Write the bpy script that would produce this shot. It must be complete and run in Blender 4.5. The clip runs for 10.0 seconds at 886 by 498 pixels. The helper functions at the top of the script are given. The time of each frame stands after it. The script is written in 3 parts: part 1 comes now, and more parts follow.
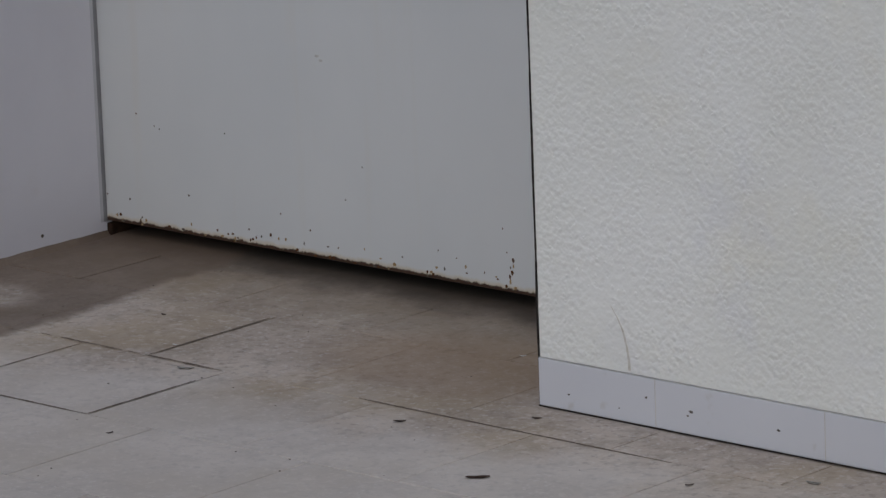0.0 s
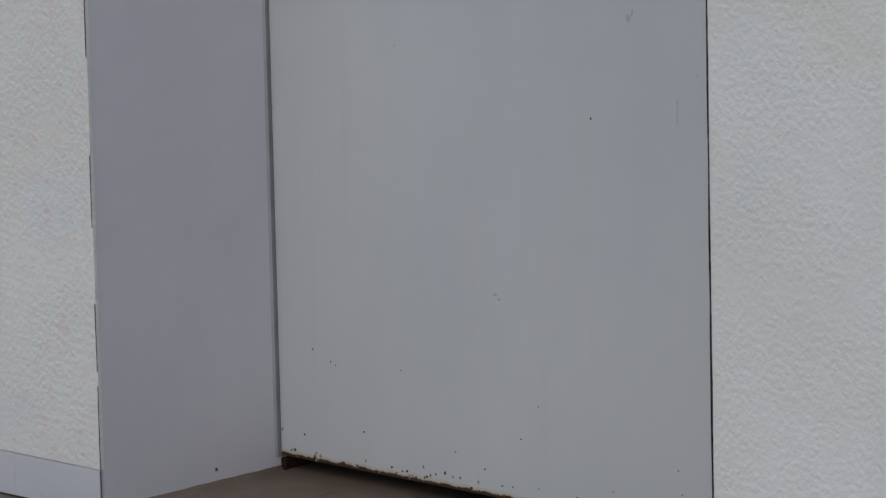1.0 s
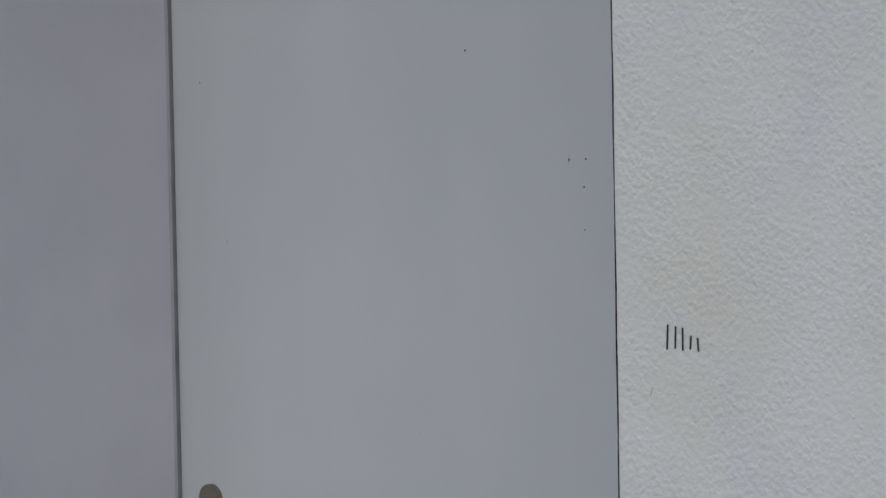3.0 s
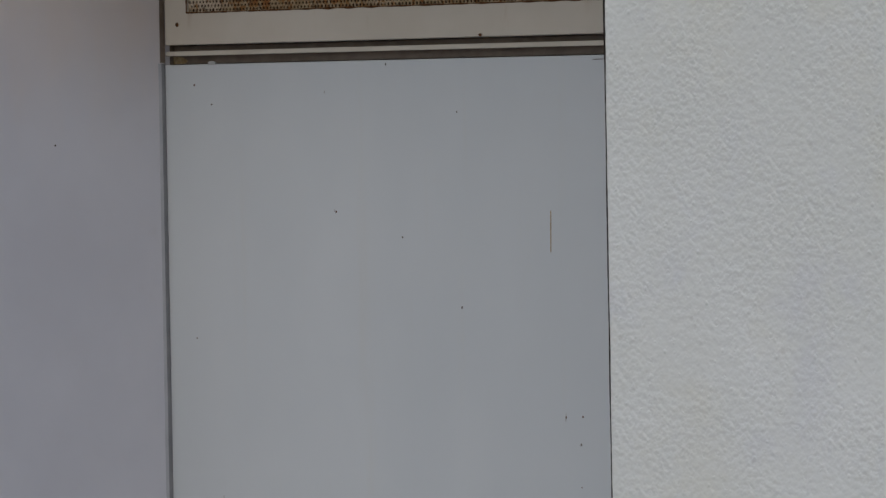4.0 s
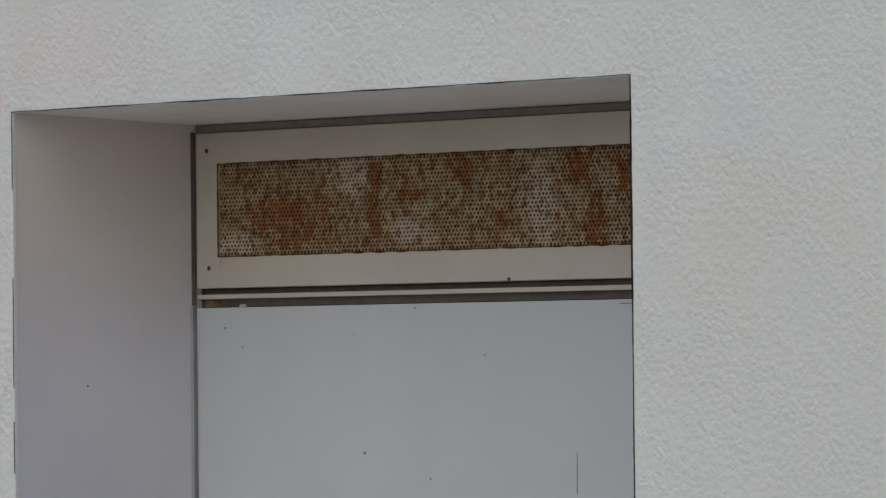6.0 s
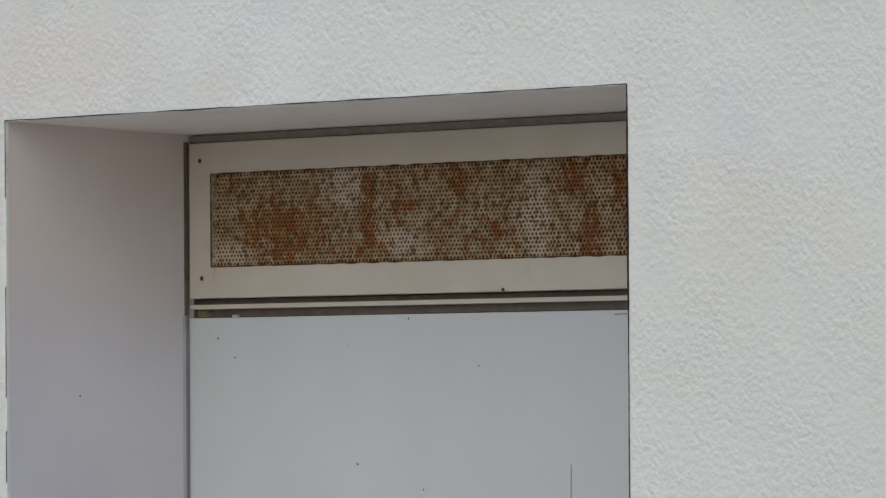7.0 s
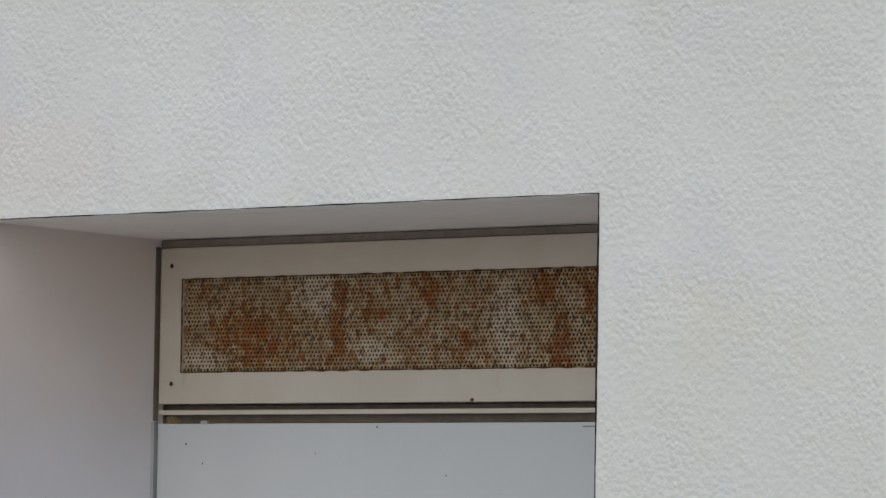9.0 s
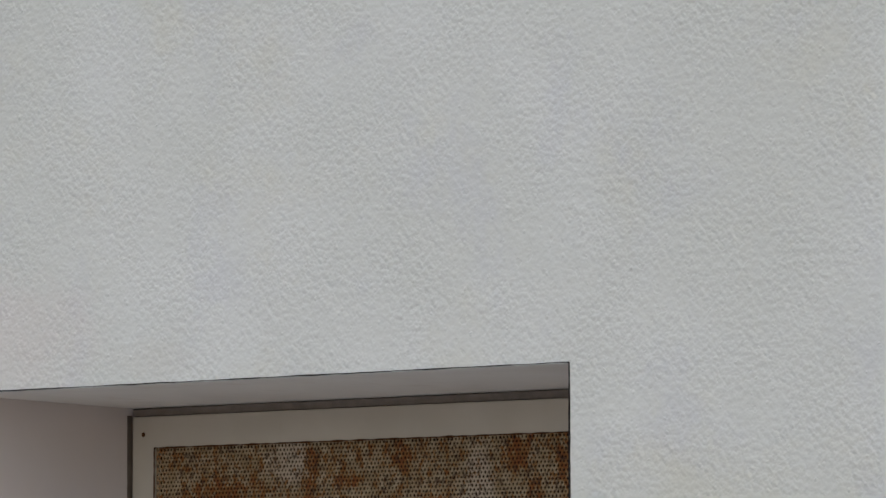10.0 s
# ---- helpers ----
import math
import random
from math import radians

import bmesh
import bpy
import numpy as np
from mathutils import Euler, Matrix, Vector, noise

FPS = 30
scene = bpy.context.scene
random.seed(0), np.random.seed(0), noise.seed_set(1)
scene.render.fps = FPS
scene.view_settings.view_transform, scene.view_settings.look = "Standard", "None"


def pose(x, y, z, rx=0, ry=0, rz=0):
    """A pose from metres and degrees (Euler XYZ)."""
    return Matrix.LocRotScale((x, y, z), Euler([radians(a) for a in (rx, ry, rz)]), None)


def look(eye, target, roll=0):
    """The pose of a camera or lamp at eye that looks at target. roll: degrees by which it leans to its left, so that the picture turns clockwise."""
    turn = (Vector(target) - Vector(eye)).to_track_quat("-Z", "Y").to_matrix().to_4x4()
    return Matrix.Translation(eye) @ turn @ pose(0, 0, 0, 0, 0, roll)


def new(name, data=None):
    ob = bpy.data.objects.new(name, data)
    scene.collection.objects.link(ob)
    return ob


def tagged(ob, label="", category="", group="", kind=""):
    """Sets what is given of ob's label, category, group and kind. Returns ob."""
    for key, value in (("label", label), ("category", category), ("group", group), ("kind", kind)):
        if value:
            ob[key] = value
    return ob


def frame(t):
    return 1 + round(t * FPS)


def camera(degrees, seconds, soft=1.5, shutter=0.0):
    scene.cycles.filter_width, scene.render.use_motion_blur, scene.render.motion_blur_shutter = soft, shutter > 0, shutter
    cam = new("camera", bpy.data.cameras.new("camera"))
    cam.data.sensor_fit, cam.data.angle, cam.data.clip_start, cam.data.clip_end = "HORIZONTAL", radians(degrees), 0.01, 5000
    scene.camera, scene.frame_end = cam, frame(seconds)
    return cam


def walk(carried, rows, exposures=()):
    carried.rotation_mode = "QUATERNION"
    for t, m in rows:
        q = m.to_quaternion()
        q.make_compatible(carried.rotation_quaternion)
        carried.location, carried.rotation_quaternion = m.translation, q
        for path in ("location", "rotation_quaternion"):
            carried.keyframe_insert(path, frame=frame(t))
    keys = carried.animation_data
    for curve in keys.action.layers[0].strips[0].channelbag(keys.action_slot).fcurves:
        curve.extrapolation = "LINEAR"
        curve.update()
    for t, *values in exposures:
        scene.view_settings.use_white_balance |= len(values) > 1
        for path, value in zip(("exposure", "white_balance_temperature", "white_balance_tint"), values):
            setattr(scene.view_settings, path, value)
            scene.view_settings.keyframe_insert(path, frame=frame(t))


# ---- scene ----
cam = camera(9.783, 10.0, soft=1.45)
PATH = [
    (0.0, pose(5.743, -5.095, 1.851, 76.558, 0, 42.573) @ pose(0, 0, 0, 0, 0, -2.137)),
    (0.5, pose(5.718, -5.087, 1.821, 78.047, 0, 43.848) @ pose(0, 0, 0, 0, 0, -1.832)),
    (0.7, pose(5.726, -5.099, 1.818, 78.646, 0, 44.157) @ pose(0, 0, 0, 0, 0, -1.633)),
    (1.0, pose(5.718, -5.118, 1.829, 79.424, 0, 44.236) @ pose(0, 0, 0, 0, 0, -1.298)),
    (1.5, pose(5.727, -5.155, 1.859, 81.032, 0, 43.441) @ pose(0, 0, 0, 0, 0, -0.549)),
    (2.0, pose(5.746, -5.149, 1.914, 82.424, 0, 43.149) @ pose(0, 0, 0, 0, 0, -0.867)),
    (2.5, pose(5.718, -5.120, 1.909, 84.389, 0, 43.162) @ pose(0, 0, 0, 0, 0, -0.971)),
    (2.7, pose(5.722, -5.117, 1.915, 85.014, 0, 43.195) @ pose(0, 0, 0, 0, 0, -1.083)),
    (3.8, pose(5.739, -5.102, 1.966, 87.749, 0, 43.276) @ pose(0, 0, 0, 0, 0, -0.827)),
    (4.0, pose(5.732, -5.109, 1.977, 88.278, 0, 43.200) @ pose(0, 0, 0, 0, 0, -1.004)),
    (4.5, pose(5.741, -5.131, 1.972, 89.688, 0, 43.190) @ pose(0, 0, 0, 0, 0, -0.771)),
    (5.0, pose(5.760, -5.147, 1.944, 90.641, 0, 43.322) @ pose(0, 0, 0, 0, 0, -0.776)),
    (5.5, pose(5.793, -5.185, 1.944, 91.045, 0, 43.388) @ pose(0, 0, 0, 0, 0, -0.694)),
    (7.0, pose(5.758, -5.201, 1.921, 91.511, 0, 43.078) @ pose(0, 0, 0, 0, 0, -0.391)),
    (7.5, pose(5.756, -5.185, 1.912, 91.674, 0, 43.115) @ pose(0, 0, 0, 0, 0, -0.127)),
    (8.0, pose(5.754, -5.188, 1.905, 91.899, 0, 43.047) @ pose(0, 0, 0, 0, 0, 0.109)),
    (8.5, pose(5.756, -5.192, 1.900, 92.176, 0, 42.962) @ pose(0, 0, 0, 0, 0, 0.361)),
    (9.0, pose(5.763, -5.169, 1.871, 93.104, 0, 42.956) @ pose(0, 0, 0, 0, 0, 0.885)),
    (9.5, pose(5.768, -5.140, 1.916, 93.777, 0, 42.963) @ pose(0, 0, 0, 0, 0, 0.258)),
    (10.0, pose(5.761, -5.148, 1.948, 94.370, 0, 42.736) @ pose(0, 0, 0, 0, 0, -0.107)),
]
EXPOSURES = [(0.0, -0.33, 6350, 10), (1.0, -0.31, 6250, 8.5), (2.5, -0.27, 6200, 8), (4.0, -0.29, 6350, 8), (5.5, -0.29, 6450, 8),
             (7.0, 0.18, 6500, 6), (8.5, 0.18, 6500, 6), (9.5, 0.09, 6450, 7), (10.0, -0.06, 6500, 7)]
walk(cam, PATH, EXPOSURES)

# ---- light: bright overcast day, sky soft, weak broad sun in front of the wall ----
SUN_ELEV, SUN_AZ = 42.0, 160.0   # azimuth clockwise from +y (into the wall)
world = bpy.data.worlds.new("overcast_sky")
scene.world = world
world.use_nodes = True
wn = world.node_tree.nodes
sky = wn.new("ShaderNodeTexSky")
sky.sky_type = "NISHITA"
sky.sun_disc = False
sky.sun_elevation = radians(SUN_ELEV)
sky.sun_rotation = radians(SUN_AZ)
sky.dust_density = 2.0
sky.air_density = 1.0
world.node_tree.links.new(sky.outputs[0], wn["Background"].inputs[0])
wn["Background"].inputs[1].default_value = 0.10
lamp = bpy.data.lights.new("sun", "SUN")
lamp.energy, lamp.angle, lamp.color = 0.55, radians(80), (1.0, 0.98, 0.97)
sun = new("sun", lamp)
sun_dir = Vector((math.sin(radians(SUN_AZ)) * math.cos(radians(SUN_ELEV)),
                  math.cos(radians(SUN_AZ)) * math.cos(radians(SUN_ELEV)), math.sin(radians(SUN_ELEV))))
sun.matrix_world = look(sun_dir * 20, (0, 0, 0))

# ---- measures of the niche ----
W, D, H = 1.232, 0.3787, 2.3212       # opening width, depth to the door leaf, lintel height
LEAF_BOTTOM, LEAF_TOP = 0.0265, 2.0275
VENT_Z0, VENT_Z1 = 2.0575, 2.2975
SHEET_X0, SHEET_Z0, SHEET_Z1 = 0.0555, 2.106, 2.249
SKIRT = 0.0706
WALL_L, WALL_R, WALL_T = -6.0, 9.0, 4.2


# ---- materials ----
class Mat:
    """A small builder of node materials."""

    def __init__(self, name, rough=0.6, metal=0.0):
        self.m = bpy.data.materials.new(name)
        self.m.use_nodes = True
        self.t = self.m.node_tree
        self.b = self.t.nodes["Principled BSDF"]
        self.b.inputs["Roughness"].default_value = rough
        self.b.inputs["Metallic"].default_value = metal
        self.co = self.t.nodes.new("ShaderNodeTexCoord").outputs["Object"]

    def put(self, a, b):
        self.t.links.new(a, b)

    def scaled(self, v, shift=(0, 0, 0)):
        n = self.t.nodes.new("ShaderNodeMapping")
        n.inputs["Scale"].default_value = v
        n.inputs["Location"].default_value = shift
        self.put(self.co, n.inputs[0])
        return n.outputs[0]

    def noise(self, scale, detail=3.0, rough=0.55, co=None, distort=0.0):
        n = self.t.nodes.new("ShaderNodeTexNoise")
        n.inputs["Scale"].default_value = scale
        n.inputs["Detail"].default_value = detail
        n.inputs["Roughness"].default_value = rough
        n.inputs["Distortion"].default_value = distort
        self.put(co or self.co, n.inputs["Vector"])
        return n.outputs["Fac"]

    def cells(self, scale, co=None, feature="F1"):
        n = self.t.nodes.new("ShaderNodeTexVoronoi")
        n.feature = feature
        n.inputs["Scale"].default_value = scale
        self.put(co or self.co, n.inputs["Vector"])
        return n.outputs["Distance"]

    def span(self, v, a, b, c=0.0, d=1.0):
        n = self.t.nodes.new("ShaderNodeMapRange")
        n.interpolation_type = "SMOOTHSTEP"
        for k, x in zip(("From Min", "From Max", "To Min", "To Max"), (a, b, c, d)):
            n.inputs[k].default_value = x
        self.put(v, n.inputs["Value"])
        return n.outputs[0]

    def math(self, op, a, b):
        n = self.t.nodes.new("ShaderNodeMath")
        n.operation = op
        for k, x in enumerate((a, b)):
            if isinstance(x, (int, float)):
                n.inputs[k].default_value = x
            else:
                self.put(x, n.inputs[k])
        return n.outputs[0]

    def axis(self, name):
        n = self.t.nodes.new("ShaderNodeSeparateXYZ")
        self.put(self.co, n.inputs[0])
        return n.outputs[name]

    def mix(self, fac, a, b):
        n = self.t.nodes.new("ShaderNodeMix")
        n.data_type = "RGBA"
        for k, x in ((0, fac), (6, a), (7, b)):
            if isinstance(x, (int, float)):
                n.inputs[k].default_value = x
            elif isinstance(x, tuple):
                n.inputs[k].default_value = (*x, 1)
            else:
                self.put(x, n.inputs[k])
        return n.outputs[2]

    def random(self):
        return self.t.nodes.new("ShaderNodeObjectInfo").outputs["Random"]

    def color(self, c):
        if isinstance(c, tuple):
            self.b.inputs["Base Color"].default_value = (*c, 1)
        else:
            self.put(c, self.b.inputs["Base Color"])
        return self

    def rough(self, v):
        self.put(v, self.b.inputs["Roughness"])
        return self

    def bump(self, height, distance, strength=1.0):
        n = self.t.nodes.new("ShaderNodeBump")
        n.inputs["Distance"].default_value = distance
        n.inputs["Strength"].default_value = strength
        self.put(height, n.inputs["Height"])
        self.put(n.outputs[0], self.b.inputs["Normal"])
        return self


def stucco_material():
    k = Mat("white_rough_plaster", 0.88)
    grain = k.noise(120, 1.2, 0.45, k.scaled((1.0, 1, 0.94)))
    dome = k.span(k.cells(105, k.scaled((1, 1, 0.9), (1.3, 0, 0.4))), 0.02, 0.62, 1.0, 0.0)
    pit = k.span(k.cells(46, k.scaled((1, 1, 0.92), (3.1, 0, 1.7))), 0.06, 0.24, 1.0, 0.0)
    patch = k.span(k.noise(7, 4, 0.65), 0.36, 0.60, 0.35, 1.0)
    patch_b = k.span(k.noise(11, 3, 0.6, k.scaled((1, 1, 1), (7, 2, 4))), 0.44, 0.60)
    h = k.math("MULTIPLY", k.math("MULTIPLY", grain, patch), 1.5)
    h = k.math("ADD", h, k.math("MULTIPLY", k.math("MULTIPLY", dome, patch), 0.28))
    h = k.math("SUBTRACT", h, k.math("MULTIPLY", k.math("MULTIPLY", pit, patch_b), 0.30))
    crumb = k.span(k.cells(78, k.scaled((1, 1, 0.95), (9.1, 0, 5.7))), 0.05, 0.30, 1.0, 0.0)
    picked = k.span(k.noise(48, 2, 0.5, k.scaled((1, 1, 1), (1, 8, 3))), 0.50, 0.58)
    h = k.math("ADD", h, k.math("MULTIPLY", k.math("MULTIPLY", crumb, picked), 0.42))
    hollow = k.span(k.noise(58, 1.5, 0.5, k.scaled((1, 1, 0.9), (5, 3, 6))), 0.40, 0.30)
    h = k.math("SUBTRACT", h, k.math("MULTIPLY", hollow, 0.25))
    h = k.math("ADD", h, k.math("MULTIPLY", k.noise(34, 3, 0.5), 0.9))
    k.bump(h, 0.0050, 0.52)
    tone = k.mix(k.span(k.noise(2.3, 4), 0.35, 0.7), (0.70, 0.71, 0.672), (0.755, 0.765, 0.742))
    tone = k.mix(k.math("MULTIPLY", k.span(k.noise(4, 5, 0.6), 0.50, 0.72), 0.40), tone, (0.70, 0.675, 0.56))
    tone = k.mix(k.math("MULTIPLY", k.span(k.noise(6, 5, 0.6, k.scaled((1, 1, 0.8), (2, 5, 9))), 0.52, 0.70), 0.32), tone, (0.63, 0.64, 0.70))
    # pits tinted a darker grey-brown
    tone = k.mix(k.math("MULTIPLY", k.math("MULTIPLY", pit, patch_b), 0.14), tone, (0.42, 0.40, 0.35))
    # faint pink stains beside the edge of the niche
    x, z = k.axis("X"), k.axis("Z")
    pink = k.math("MULTIPLY", k.span(k.noise(34, 4, 0.65), 0.50, 0.66), k.math("MULTIPLY", k.span(x, 0.06, -0.03), k.span(x, -0.30, -0.06)))
    tone = k.mix(k.math("MULTIPLY", pink, 0.30), tone, (0.74, 0.50, 0.48))
    # a brown weathered patch over the lintel
    dx = k.math("MULTIPLY", k.math("SUBTRACT", x, 0.44), 9.0)
    dz = k.math("MULTIPLY", k.math("SUBTRACT", z, 2.352), 22.0)
    r2 = k.math("ADD", k.math("ADD", k.math("MULTIPLY", dx, dx), k.math("MULTIPLY", dz, dz)), k.math("MULTIPLY", k.noise(45, 4), 0.9))
    tone = k.mix(k.span(r2, 1.3, 0.2, 0.0, 0.12), tone, (0.55, 0.46, 0.36))
    # a faint pink bloom on the plaster over the lintel
    dx = k.math("MULTIPLY", k.math("SUBTRACT", x, 0.12), 4.0)
    dz = k.math("MULTIPLY", k.math("SUBTRACT", z, 2.40), 9.0)
    r3 = k.math("ADD", k.math("ADD", k.math("MULTIPLY", dx, dx), k.math("MULTIPLY", dz, dz)), k.math("MULTIPLY", k.noise(26, 4), 1.2))
    tone = k.mix(k.span(r3, 1.7, 0.3, 0.0, 0.20), tone, (0.80, 0.60, 0.57))
    return k.color(tone).m


def reveal_material():
    k = Mat("smooth_grey_white_paint", 0.6)
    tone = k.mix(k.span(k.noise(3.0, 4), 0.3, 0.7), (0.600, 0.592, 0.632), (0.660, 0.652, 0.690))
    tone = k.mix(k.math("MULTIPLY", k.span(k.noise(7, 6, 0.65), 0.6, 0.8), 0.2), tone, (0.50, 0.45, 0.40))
    # uneven warmer tint towards the top
    z = k.axis("Z")
    warm_top = k.math("MULTIPLY", k.span(k.math("ADD", z, k.math("MULTIPLY", k.noise(4, 4, 0.6, k.scaled((1, 1, 0.4))), 0.7)), 2.22, 2.66), 0.55)
    tone = k.mix(warm_top, tone, (0.74, 0.61, 0.50))
    k.bump(k.noise(60, 4), 0.0012, 0.25)
    return k.color(tone).m


def soffit_material():
    # floor bounce put into the paint: paler and warmer than the reveal
    k = Mat("soffit_bounce_paint", 0.7)
    tone = k.mix(k.span(k.noise(4, 4), 0.3, 0.7), (0.77, 0.725, 0.67), (0.83, 0.79, 0.74))
    tone = k.mix(k.math("MULTIPLY", k.span(k.noise(11, 5, 0.65), 0.56, 0.76), 0.35), tone, (0.62, 0.54, 0.45))
    k.bump(k.math("ADD", k.noise(55, 3), k.math("MULTIPLY", k.noise(9, 3), 1.5)), 0.0016, 0.35)
    return k.color(tone).m


def door_material():
    k = Mat("light_grey_door_paint", 0.42)
    tone = k.mix(k.span(k.noise(1.7, 4, 0.6, k.scaled((1, 1, 0.6))), 0.3, 0.7), (0.51, 0.535, 0.55), (0.56, 0.58, 0.59))
    streak = k.noise(20, 4, 0.6, k.scaled((1, 1, 0.05)))
    tone = k.mix(k.math("MULTIPLY", k.span(streak, 0.55, 0.75), 0.18), tone, (0.52, 0.49, 0.42))
    # rust eats up from the bottom edge
    z = k.axis("Z")
    edge = k.math("SUBTRACT", k.math("MULTIPLY", k.noise(46, 6, 0.75, k.scaled((1, 1, 0.7))), 0.017), k.math("SUBTRACT", z, LEAF_BOTTOM))
    stain = k.span(edge, -0.005, 0.003)
    rust = k.span(edge, 0.0015, 0.004)
    tone = k.mix(k.math("MULTIPLY", stain, 0.6), tone, (0.46, 0.36, 0.20))
    brown = k.mix(k.noise(150, 3), (0.020, 0.010, 0.006), (0.060, 0.026, 0.012))
    tone = k.mix(rust, tone, brown)
    k.rough(k.span(edge, -0.002, 0.006, 0.42, 0.9))
    k.bump(k.math("ADD", k.math("MULTIPLY", k.noise(30, 3), 0.4), k.math("MULTIPLY", rust, k.noise(300, 3))), 0.0008, 0.4)
    return k.color(tone).m


def vent_paint_material():
    k = Mat("aged_white_metal_paint", 0.5)
    tone = k.mix(k.span(k.noise(5, 5), 0.35, 0.7), (0.515, 0.463, 0.385), (0.565, 0.515, 0.440))
    tone = k.mix(k.math("MULTIPLY", k.span(k.noise(26, 4, 0.6, k.scaled((1, 1, 0.25))), 0.62, 0.78), 0.3), tone, (0.35, 0.24, 0.14))
    k.bump(k.noise(50, 3), 0.0006, 0.3)
    return k.color(tone).m


def rusty_sheet_material():
    k = Mat("rusty_perforated_sheet", 0.75)
    x, z = k.axis("X"), k.axis("Z")
    wob = k.math("MULTIPLY", k.math("SUBTRACT", k.noise(26, 5, 0.7), 0.5), 2.2)

    def bloom(cx, cz, wx, wz):
        """1 in the middle of an uneven patch, 0 outside it."""
        dx = k.math("DIVIDE", k.math("SUBTRACT", x, cx), wx)
        dz = k.math("DIVIDE", k.math("SUBTRACT", z, cz), wz)
        r = k.math("ADD", k.math("ADD", k.math("MULTIPLY", dx, dx), k.math("MULTIPLY", dz, dz)), wob)
        return k.span(r, 1.3, 0.0)

    def most(*values):
        out = values[0]
        for v in values[1:]:
            out = k.math("MAXIMUM", out, v)
        return out

    pale = most(bloom(0.345, 0.165, 0.05, 0.04), bloom(0.46, 0.075, 0.042, 0.024), bloom(0.725, 0.11, 0.035, 0.09), bloom(0.10, 0.065, 0.05, 0.02),
                bloom(0.97, 0.12, 0.06, 0.05))
    heavy = most(bloom(0.21, 0.105, 0.10, 0.05), bloom(0.385, 0.12, 0.016, 0.09), bloom(0.57, 0.165, 0.025, 0.03), bloom(0.80, 0.165, 0.03, 0.03),
                 bloom(0.645, 0.095, 0.015, 0.02), bloom(0.83, 0.08, 0.03, 0.05), bloom(0.46, 0.135, 0.04, 0.015), bloom(0.90, 0.15, 0.03, 0.04))
    base = k.mix(k.span(k.noise(40, 4, 0.6), 0.35, 0.65), (0.30, 0.205, 0.105), (0.45, 0.345, 0.215))
    base = k.mix(k.math("MULTIPLY", pale, 0.65), base, (0.60, 0.50, 0.39))
    spots = k.noise(88, 6, 0.80, k.scaled((1, 1, 0.7)), 0.2)
    push = k.math("ADD", spots, k.math("SUBTRACT", k.math("MULTIPLY", heavy, 0.10), k.math("MULTIPLY", pale, 0.06)))
    tone = k.mix(k.span(push, 0.495, 0.565), base, (0.262, 0.114, 0.026))
    tone = k.mix(k.math("MULTIPLY", k.span(push, 0.585, 0.64), 0.85), tone, (0.235, 0.066, 0.012))
    tone = k.mix(k.math("MULTIPLY", k.span(k.noise(105, 4, 0.72), 0.54, 0.61), 0.80), tone, (0.070, 0.034, 0.016))
    k.bump(k.noise(200, 4), 0.0006, 0.5)
    return k.color(tone).m


